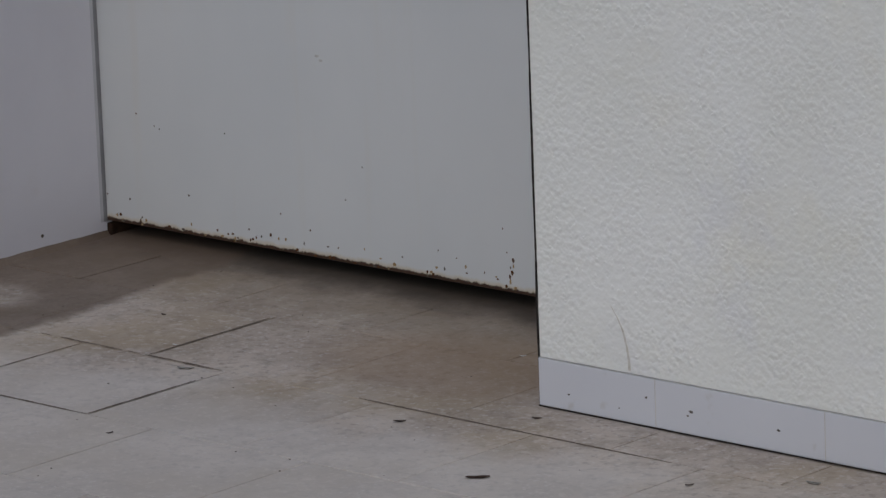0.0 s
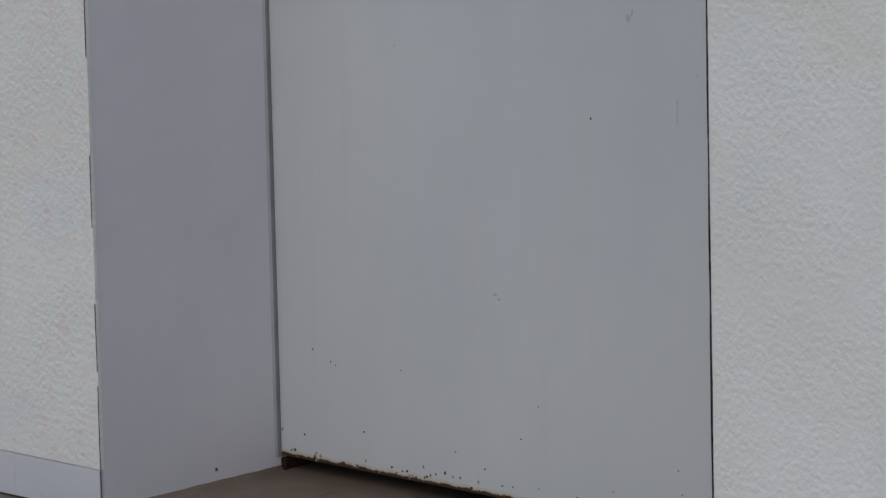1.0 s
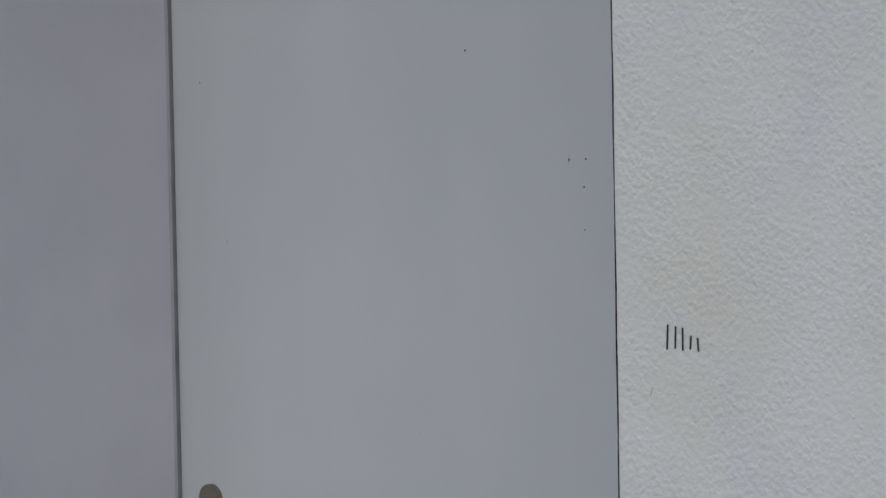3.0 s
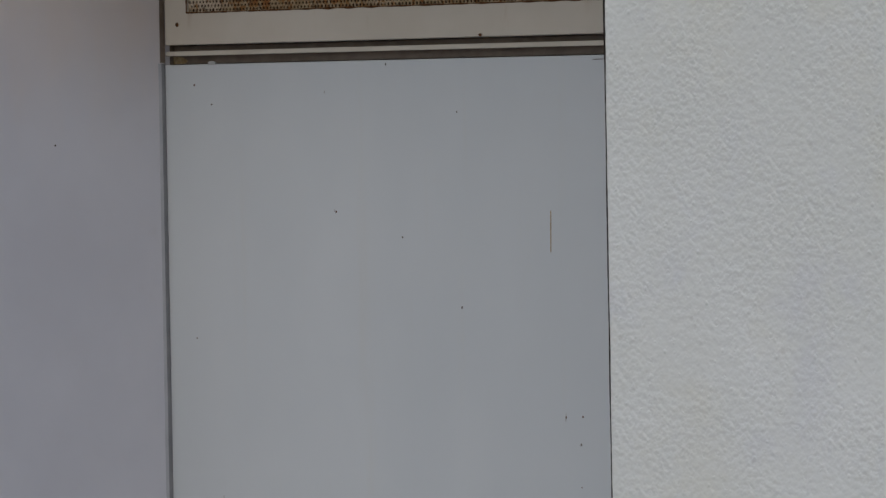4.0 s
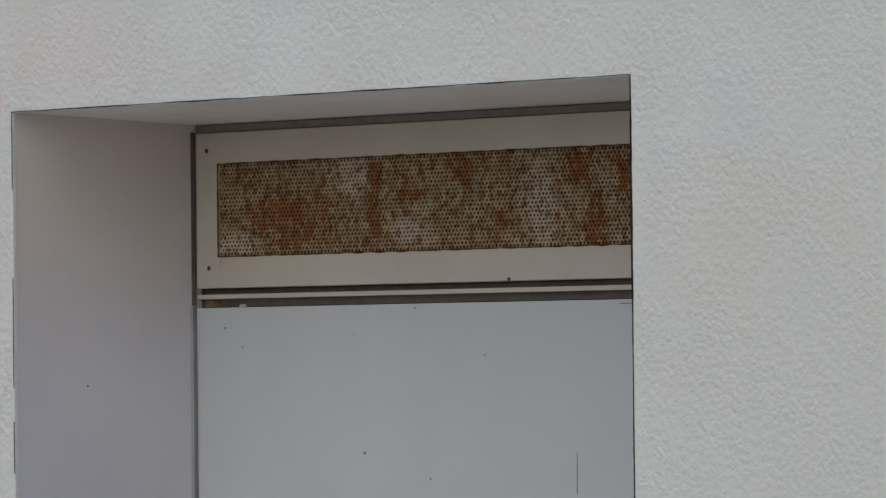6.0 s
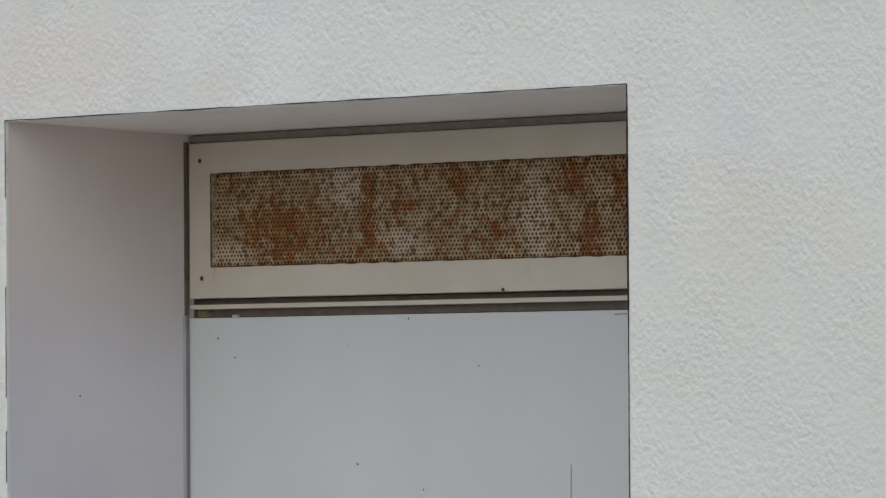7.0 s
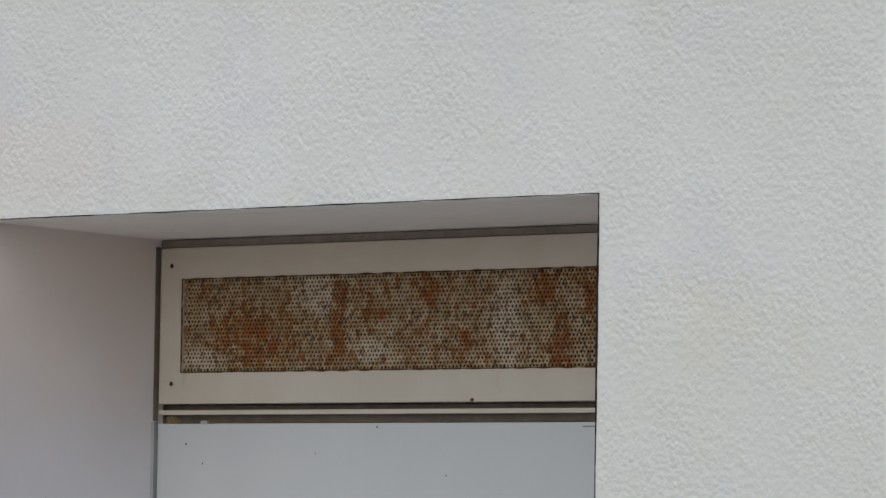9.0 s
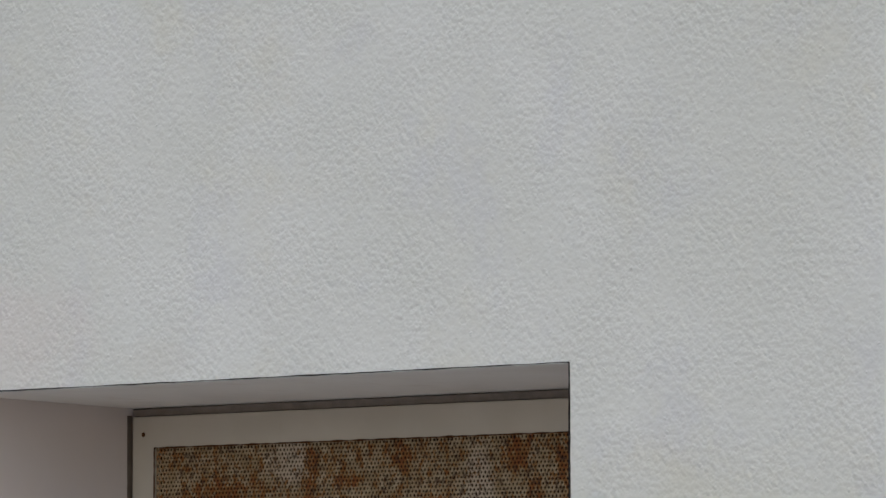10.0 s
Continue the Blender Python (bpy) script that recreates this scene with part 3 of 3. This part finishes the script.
for x, z, w, h in ((.473, .339, .012, .005), (.480, .333, .009, .004), (.510, 1.102, .0026, .003), (.749, .779, .012, .016), (.420, .819, .003, .005),
                   (.273, .699, .003, .005), (.881, .707, .003, .008), (.114, 1.371, .003, .006), (.343, 1.982, .003, .005), (.005, .578, .003, .006), (.360, 1.806, .003, .005)):
    part("chip", prism(bmesh.new(), ragged(x, z, w, h, rng, 8), -0.0005, 0.0005), FAINT, door)
part("scratch", prism(bmesh.new(), [(.1695, .886), (.1725, .8855), (.1765, .8945), (.1745, .8955)], -0.0006, 0.0005), SPECK, door)
part("scratch", prism(bmesh.new(), [(.7550, .783), (.7575, .782), (.7590, .792), (.7570, .793)], -0.0007, 0.0005), FAINT, door)
# lock plate with rounded ends
PX, PW, PZ0, PZ1 = 0.0688, 0.0462, 0.801, 0.997


def stadium(cx, w, z0, z1, n=12):
    r = w / 2
    top = [(cx + r * math.cos(math.pi * i / n), z1 - r + r * math.sin(math.pi * i / n)) for i in range(n + 1)]
    low = [(cx - r * math.cos(math.pi * i / n), z0 + r - r * math.sin(math.pi * i / n)) for i in range(n + 1)]
    return top + low


bm = prism(bmesh.new(), stadium(PX, PW, PZ0, PZ1), -0.008, 0.001)
bmesh.ops.bevel(bm, geom=[e for e in bm.edges if all(v.co.y < -0.007 for v in e.verts)], offset=0.0022, segments=2, affect="EDGES")
plate = part("lock_plate", bm, BRASS, door, "dull bronze-grey lock plate with rounded ends and no handle")
# keyhole as a flat plate, the shade inside it put into its dark colour
key = stadium(0.0645, 0.011, 0.842, 0.864)
part("keyhole", prism(bmesh.new(), key, -0.0088, -0.0075), DARK, plate, "dark keyhole")
part("cylinder", prism(bmesh.new(), [(0.0645 + 0.0078 * math.cos(a * math.pi / 8), 0.863 + 0.0078 * math.sin(a * math.pi / 8)) for a in range(16)],
                       -0.0092, -0.0075), DARK, plate, "dark lock cylinder")
sticker = part("sticker", prism(bmesh.new(), [(0.0470, .9420), (0.0500, .9450), (0.0685, .9465), (0.0780, .9430), (0.0785, .9200), (0.0715, .9130),
                                              (0.0605, .9150), (0.0475, .9180), (0.0453, .9240), (0.0455, .9360)], -0.0090, -0.0078), PAPER, plate,
               "torn white paper sticker with a black mark")
bm = bmesh.new()
ribbon(bm, [(0.0535, -.0092, .9345), (0.0575, -.0092, .9370), (0.0625, -.0092, .9345), (0.0670, -.0092, .9340), (0.0695, -.0092, .9290), (0.0685, -.0092, .9235), (0.0635, -.0092, .9205)],
       [.003, .0055, .006, .0075, .007, .005, .002], Vector((0, -0.0004, 0)), Vector((.35, 0, 1)).normalized())
ribbon(bm, [(0.0550, -.0092, .9300), (0.0550, -.0092, .9260), (0.0575, -.0092, .9225)], [.004, .005, .003], Vector((0, -0.0004, 0)), Vector((1, 0, 0)))
part("mark", bm, INK, sticker, "black printed mark")

# ---- vent panel over the door ----
vent = base("vent_panel", (0, D - 0.004, VENT_Z0), "white painted metal vent panel with a rusty perforated sheet", "vent")
VW = W - 0.024


bm = bmesh.new()
rings = []
for inset, y in ((0.0, 0.014), (0.0, 0.0012), (0.0012, 0.0)):
    rings.append([bm.verts.new((x, y, z - VENT_Z0)) for x, z in ((0.0072 + inset, VENT_Z0 + inset), (VW - inset, VENT_Z0 + inset), (VW - inset, VENT_Z1 - inset), (0.0072 + inset, VENT_Z1 - inset))])
for inset, y in ((0.0008, 0.0), (0.0, 0.0008), (0.0, 0.014)):
    rings.append([bm.verts.new((x, y, z - VENT_Z0)) for x, z in ((SHEET_X0 - inset, SHEET_Z0 - inset), (VW - 0.047 + inset, SHEET_Z0 - inset), (VW - 0.047 + inset, SHEET_Z1 + inset), (SHEET_X0 - inset, SHEET_Z1 + inset))])
for a, b in zip(rings, rings[1:] + rings[:1]):
    for k in range(4):
        bm.faces.new((a[k], a[(k + 1) % 4], b[(k + 1) % 4], b[k]))
bmesh.ops.recalc_face_normals(bm, faces=bm.faces[:])
part("frame", bm, VENT, vent, "white painted metal frame, yellowed and streaked")


def perforated_sheet():
    """A sheet with staggered rows of real round holes."""
    px, pz, r = 0.0072, 0.0061, 0.00240
    x0, x1 = SHEET_X0 + 0.0006, VW - 0.0476
    z0, z1 = SHEET_Z0 - VENT_Z0 + 0.0006, SHEET_Z1 - VENT_Z0 - 0.0006
    verts, faces = [], []
    rows = int((z1 - z0) / pz)
    pz = (z1 - z0) / rows
    ring = [(math.cos(math.pi * k / 4), math.sin(math.pi * k / 4)) for k in range(8)]
    outer = [(1, 0), (1, 1), (0, 1), (-1, 1), (-1, 0), (-1, -1), (0, -1), (1, -1)]
    for j in range(rows):
        cz = z0 + (j + 0.5) * pz
        cx = x0 + px * (0.5 if j % 2 == 0 else 1.0)
        if j % 2:
            s = len(verts)
            verts += [(x0, 0.004, cz - pz / 2), (x0 + px / 2, 0.004, cz - pz / 2), (x0 + px / 2, 0.004, cz + pz / 2), (x0, 0.004, cz + pz / 2)]
            faces.append((s, s + 1, s + 2, s + 3))
        while cx + px / 2 <= x1 + 1e-6:
            s = len(verts)
            q = r * (0.86 + 0.24 * noise.random())
            verts += [(cx + u * px / 2, 0.004, cz + v * pz / 2) for u, v in outer]
            verts += [(cx + u * q, 0.004, cz + v * q) for u, v in ring]
            verts += [(cx + u * q, 0.0055, cz + v * q) for u, v in ring]
            for k in range(8):
                n = (k + 1) % 8
                faces.append((s + k, s + n, s + 8 + n, s + 8 + k))
                faces.append((s + 8 + k, s + 8 + n, s + 16 + n, s + 16 + k))
            cx += px
    me = bpy.data.meshes.new("perforated_sheet")
    me.from_pydata(verts, [], faces)
    me.materials.append(SHEET)
    me.update()
    ob = new("perforated_sheet", me)
    ob.parent = vent
    ob["label"] = "rusty perforated steel sheet with staggered round holes"
    return ob


perforated_sheet()
# unseen box added behind the holes, its dark colour standing for their shade
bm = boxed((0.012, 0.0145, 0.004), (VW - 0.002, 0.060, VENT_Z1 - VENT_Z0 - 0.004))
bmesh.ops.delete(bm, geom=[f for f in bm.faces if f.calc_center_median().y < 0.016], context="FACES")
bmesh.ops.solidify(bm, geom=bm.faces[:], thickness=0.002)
part("hole_backing", bm, HOLE_SHADE, vent, "added box behind the sheet, dark brown as the shade in the holes")
for x, z in ((.032, 2.270), (.035, 2.0885), (VW - .025, 2.270), (VW - .025, 2.092)):
    disc = [(x + 0.0032 * math.cos(a * math.pi / 6), z - VENT_Z0 + 0.0036 * math.sin(a * math.pi / 6)) for a in range(12)]
    part("screw", prism(bmesh.new(), disc, -0.0012, 0.002), RUST, vent, "small rusty screw head")
rng = random.Random(21)
for x, z in ((.664, 2.060),):
    part("chip", prism(bmesh.new(), ragged(x, z - VENT_Z0, .009, .006, rng), -0.0007, 0.001), RUST, vent)

# brown ribbons for edge rust and the shadow line of the recessed sheet
rim_z0, rim_z1 = SHEET_Z0 - VENT_Z0, SHEET_Z1 - VENT_Z0
for a, b, side, seed in (((SHEET_X0, rim_z0), (VW - 0.047, rim_z0), (0, 0, 1), 2), ((SHEET_X0, rim_z1), (VW - 0.047, rim_z1), (0, 0, 1), 6), ((SHEET_X0, rim_z0), (SHEET_X0, rim_z1), (1, 0, 0), 9)):
    n = 150 if side[2] else 30
    bm = ribbon(bmesh.new(), [(a[0] + (b[0] - a[0]) * i / n, 0.0003, a[1] + (b[1] - a[1]) * i / n) for i in range(n + 1)],
                [0.0010 + 0.0032 * max(0.0, 0.35 + noise.noise((i * 0.33, seed, 1.0))) for i in range(n + 1)], Vector((0, -0.0012, 0)), Vector(side))
    part("rust_shade_rim", bm, RUST, vent, "brown rust and drawn shadow line at the edge of the sheet")
rng = random.Random(15)
for x, z, w in ((1.500, .034, .007), (1.494, .028, .004), (1.423, .042, .005), (1.648, .032, .006), (1.286, .025, .004), (1.375, .020, .003)):
    part("speck", prism(bmesh.new(), ragged(x - W, z, w, w * 0.7, rng), -0.0031, -0.0024), SPECK, skirting)

# ---- pen marks on the plaster: an unreadable scrawl kept as plain bars ----
scrawl = base("scrawl", (1.317, -0.0006, 1.296), "small scrawl in black marker on the plaster", "graffiti")
for x, z, w, h, lean in ((.003, .0, .0026, .033, .05), (.017, .002, .0024, .029, .04), (.030, .0, .0024, .030, .0), (.043, .002, .0026, .018, .05), (.057, .0, .0026, .018, -.1)):
    part("bar", prism(bmesh.new(), [(x - w / 2, z), (x + w / 2, z), (x + w / 2 + lean * h, z + h), (x - w / 2 + lean * h, z + h)], -0.0006, 0.0004), INK, scrawl)

# a curved scuff low on the plaster
bm = bmesh.new()
pts = [(1.363, 0, .160), (1.374, 0, .145), (1.383, 0, .128), (1.389, 0, .108), (1.392, 0, .090), (1.393, 0, .074)]
ribbon(bm, pts, [.001, .002, .0032, .0036, .0042, .0046], Vector((0, -0.0006, 0)), Vector((1, 0, .3)).normalized())
tagged(part("scuff_mark", bm, SCUFF), "grey-brown curved scuff on the plaster", "stain")

bm = bmesh.new()
ribbon(bm, [(1.2895, 0, 1.233), (1.2915, 0, 1.238), (1.2945, 0, 1.245)], [.0012, .0030, .0014], Vector((0, -0.0006, 0)), Vector((1, 0, -.4)).normalized())
tagged(part("scuff_mark", bm, SCUFF), "short tan scratch on the plaster", "stain")

# fixing hole and speck on the painted reveal
for y, z, r in ((.240, .028, .0030), (.150, 1.909, .0015)):
    bm = bmesh.new()
    bmesh.ops.create_cone(bm, cap_ends=True, segments=10, radius1=r, radius2=r * 0.8, depth=0.0014)
    ob = part("hole_plug", bm, SPECK)
    ob.matrix_world = pose(0.0005, y, z, 0, 90, 0)
    tagged(ob, "tiny dark plugged hole in the painted reveal", "hole")

# ---- litter on the paving ----
def flake(name, x, y, length, width, turn, material, label, category, seed, lift=0.002):
    """A small curled flake that lies on the paving."""
    rng = random.Random(seed)
    bm = bmesh.new()
    rows = []
    for i in range(7):
        f = i / 6
        half = width * 0.5 * math.sin(math.pi * (0.08 + 0.84 * f)) * rng.uniform(0.8, 1.15)
        z = lift * (0.25 + 0.6 * (2 * f - 1) ** 2)
        rows.append([bm.verts.new((length * (f - 0.5), s * half, z + abs(s) * lift * 0.5)) for s in (-1, 0, 1)])
    for a, b in zip(rows, rows[1:]):
        for k in range(2):
            bm.faces.new((a[k], a[k + 1], b[k + 1], b[k]))
    bmesh.ops.solidify(bm, geom=bm.faces[:], thickness=0.0007)
    low = min(v.co.z for v in bm.verts)
    for v in bm.verts:
        v.co.z -= low
    ob = part(name, bm, material)
    ob.matrix_world = pose(x, y, 0.0008, 0, 0, turn)
    return tagged(ob, label, category, "litter on the paving")


flake("dry_leaf", 1.128, -0.171, .017, .009, 35, LEAF, "small curled dead leaf on the paving", "leaf", 1)
flake("dry_leaf", 1.398, -0.315, .032, .015, 40, LEAF, "brown dead leaf lying flat on the paving", "leaf", 2)
flake("dry_leaf", 1.272, -0.054, .014, .007, 20, LEAF, "small curled dead leaf on the paving", "leaf", 3)
flake("dry_leaf", 0.843, -0.439, .010, .006, 70, LEAF, "small curled dead leaf on the paving", "leaf", 4)
flake("dry_leaf", 0.438, 0.067, .009, .006, 10, LEAF, "small curled dead leaf on the paving", "leaf", 5)
flake("dry_leaf", 1.647, -0.186, .012, .006, 55, LEAF, "small curled dead leaf on the paving", "leaf", 6)
flake("paper_scrap", 0.685, -0.135, .026, .009, 25, PALE, "pale torn scrap on the paving", "scrap", 7)
flake("paper_scrap", 0.579, -0.050, .008, .006, 25, PAPER, "tiny white scrap on the paving", "scrap", 8)
flake("paper_scrap", 1.038, 0.185, .009, .005, 45, PAPER, "tiny white scrap on the paving", "scrap", 9)
flake("paper_scrap", 1.771, -0.087, .022, .010, 10, PALE, "pale torn scrap on the paving", "scrap", 10)
rng = random.Random(31)
bm = bmesh.new()
for i in range(60):
    x, y = rng.uniform(0.05, 1.9), rng.uniform(-0.75, 0.34)
    if y > -0.01 and x > W - 0.02:
        continue
    r = rng.uniform(0.0006, 0.0015)
    made = bmesh.ops.create_icosphere(bm, subdivisions=1, radius=r)["verts"]
    for v in made:
        v.co = Vector((v.co.x * rng.uniform(0.8, 1.6) + x, v.co.y * rng.uniform(0.8, 1.4) + y, v.co.z * 0.6 + r * 0.4))
tagged(part("grit", bm, SPECK), "fine dark grit strewn over the paving", "grit", kind="stuff")

# ---- paving tiles in half bond, the near ones singly ----
PT, PX_TILE, ROW0 = 0.2722, 0.2885, -0.1150
pavement = base("pavement", (0, 0, 0), "worn grey-brown paving tiles laid in half bond", "paving", "structure")
shared = {}


def tile_mesh(w, d):
    key = (round(w, 5), round(d, 5))
    if key not in shared:
        bm = boxed((0, 0, -0.02), (w, d, 0.0), 0.0012)
        me = bpy.data.meshes.new("tile")
        bm.to_mesh(me)
        bm.free()
        me.materials.append(PAVE)
        shared[key] = me
    return shared[key]


rng = random.Random(77)
verts, faces = [], []
for j in range(-36, 3):
    y0 = ROW0 + PT * j
    y1 = min(y0 + PT, 0.50)
    phase = 0.5850 if j % 2 == 0 else 0.4555
    for i in range(-24, 34):
        x0 = phase - PX_TILE * 2 + PX_TILE * i
        x1 = x0 + PX_TILE
        a, b = x0 + rng.uniform(0.0006, 0.0014), x1 - rng.uniform(0.0006, 0.0014)
        c, d = y0 + rng.uniform(0.0008, 0.0018), y1 - rng.uniform(0.0008, 0.0018)
        if y0 > -0.02:                       # inside the niche only
            a, b = max(a, 0.0012), min(b, W - 0.0012)
        elif y1 > 0.0:                       # the row under the wall line stops at the skirting outside the niche
            if x1 <= 0.0 or x0 >= W:
                d = -0.0040
        if b - a < 0.004 or d - c < 0.004:
            continue
        lift = rng.uniform(-0.0005, 0.0005)
        if -0.4 < x0 < 2.1 and y0 > -1.0:
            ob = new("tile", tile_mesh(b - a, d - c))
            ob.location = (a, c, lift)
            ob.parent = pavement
        else:
            s = len(verts)
            verts += [(x, y, z) for z in (-0.02, lift) for x, y in ((a, c), (b, c), (b, d), (a, d))]
            faces += [(s + 4, s + 5, s + 6, s + 7)] + [(s + k, s + (k + 1) % 4, s + 4 + (k + 1) % 4, s + 4 + k) for k in range(4)]
me = bpy.data.meshes.new("outer_tiles")
me.from_pydata(verts, [], faces)
me.materials.append(PAVE)
ob = new("outer_tiles", me)
ob.parent = pavement
tagged(ob, "worn paving tiles further out", kind="stuff")

# ---- dirt that fills a few of the joints, in broken dark lines ----
rng = random.Random(52)
for k, (x0, y0, x1, y1, width) in enumerate(((.365, -.112, .735, -.114, .0055), (1.00, -.114, 1.56, -.118, .0050), (.56, -.387, .745, -.387, .0045),
                                             (.586, -.110, .583, .158, .0052), (.744, -.385, .744, -.175, .0050), (.4555, -.300, .4565, -.118, .0036))):
    n = int(140 * math.hypot(x1 - x0, y1 - y0)) + 12
    side = Vector((y1 - y0, x0 - x1, 0)).normalized()
    bm, run, widths = bmesh.new(), [], []
    for i in range(n + 1):
        f = i / n
        w = width * (0.55 + 0.8 * noise.noise((f * n * 0.22, k * 3.7, 0.4)) + rng.uniform(0, 0.3)) * min(1.0, 0.35 + 5 * f, 0.35 + 5 * (1 - f))
        if w < width * 0.13:
            if len(run) > 1:
                ribbon(bm, run, widths, Vector((0, 0, 0.0004)), side)
            run, widths = [], []
            continue
        run.append((x0 + (x1 - x0) * f + rng.uniform(-.0007, .0007), y0 + (y1 - y0) * f + rng.uniform(-.0007, .0007), 0.0009))
        widths.append(w)
    if len(run) > 1:
        ribbon(bm, run, widths, Vector((0, 0, 0.0004)), side)
    part("joint_dirt", bm, JOINT, pavement, "dark dirt packed in a paving joint")

# ---- dirt banked along the foot of the reveal ----
def drift(name, line, inner, outer, height, seed, material, label):
    """A low wedge of dirt along a line of (x, y), highest on its inner side, with an uneven outer edge."""
    bm, rows = bmesh.new(), []
    n = len(line)
    for i, (x, y) in enumerate(line):
        reach = outer * (0.8 + 0.4 * noise.noise((i * 0.09, seed, 0.2)))
        tall = height * min(1.0, 0.3 + i / 7) * (0.95 + 0.2 * noise.noise((i * 0.15, seed, 7.0)))
        rows.append([bm.verts.new((x + inner.x * a - inner.x * reach * b, y + inner.y * a - inner.y * reach * b, z))
                     for a, b, z in ((0.012, 0, -0.003), (0.012, 0, tall), (0, 0, tall * 0.9), (0, 0.35, tall * 0.42), (0, 0.7, tall * 0.14), (0, 1.0, -0.0006))])
    for a, b in zip(rows, rows[1:]):
        for k in range(5):
            bm.faces.new((a[k], a[k + 1], b[k + 1], b[k]))
    bmesh.ops.recalc_face_normals(bm, faces=bm.faces[:])
    return tagged(part(name, bm, material), label, "dirt", kind="stuff")


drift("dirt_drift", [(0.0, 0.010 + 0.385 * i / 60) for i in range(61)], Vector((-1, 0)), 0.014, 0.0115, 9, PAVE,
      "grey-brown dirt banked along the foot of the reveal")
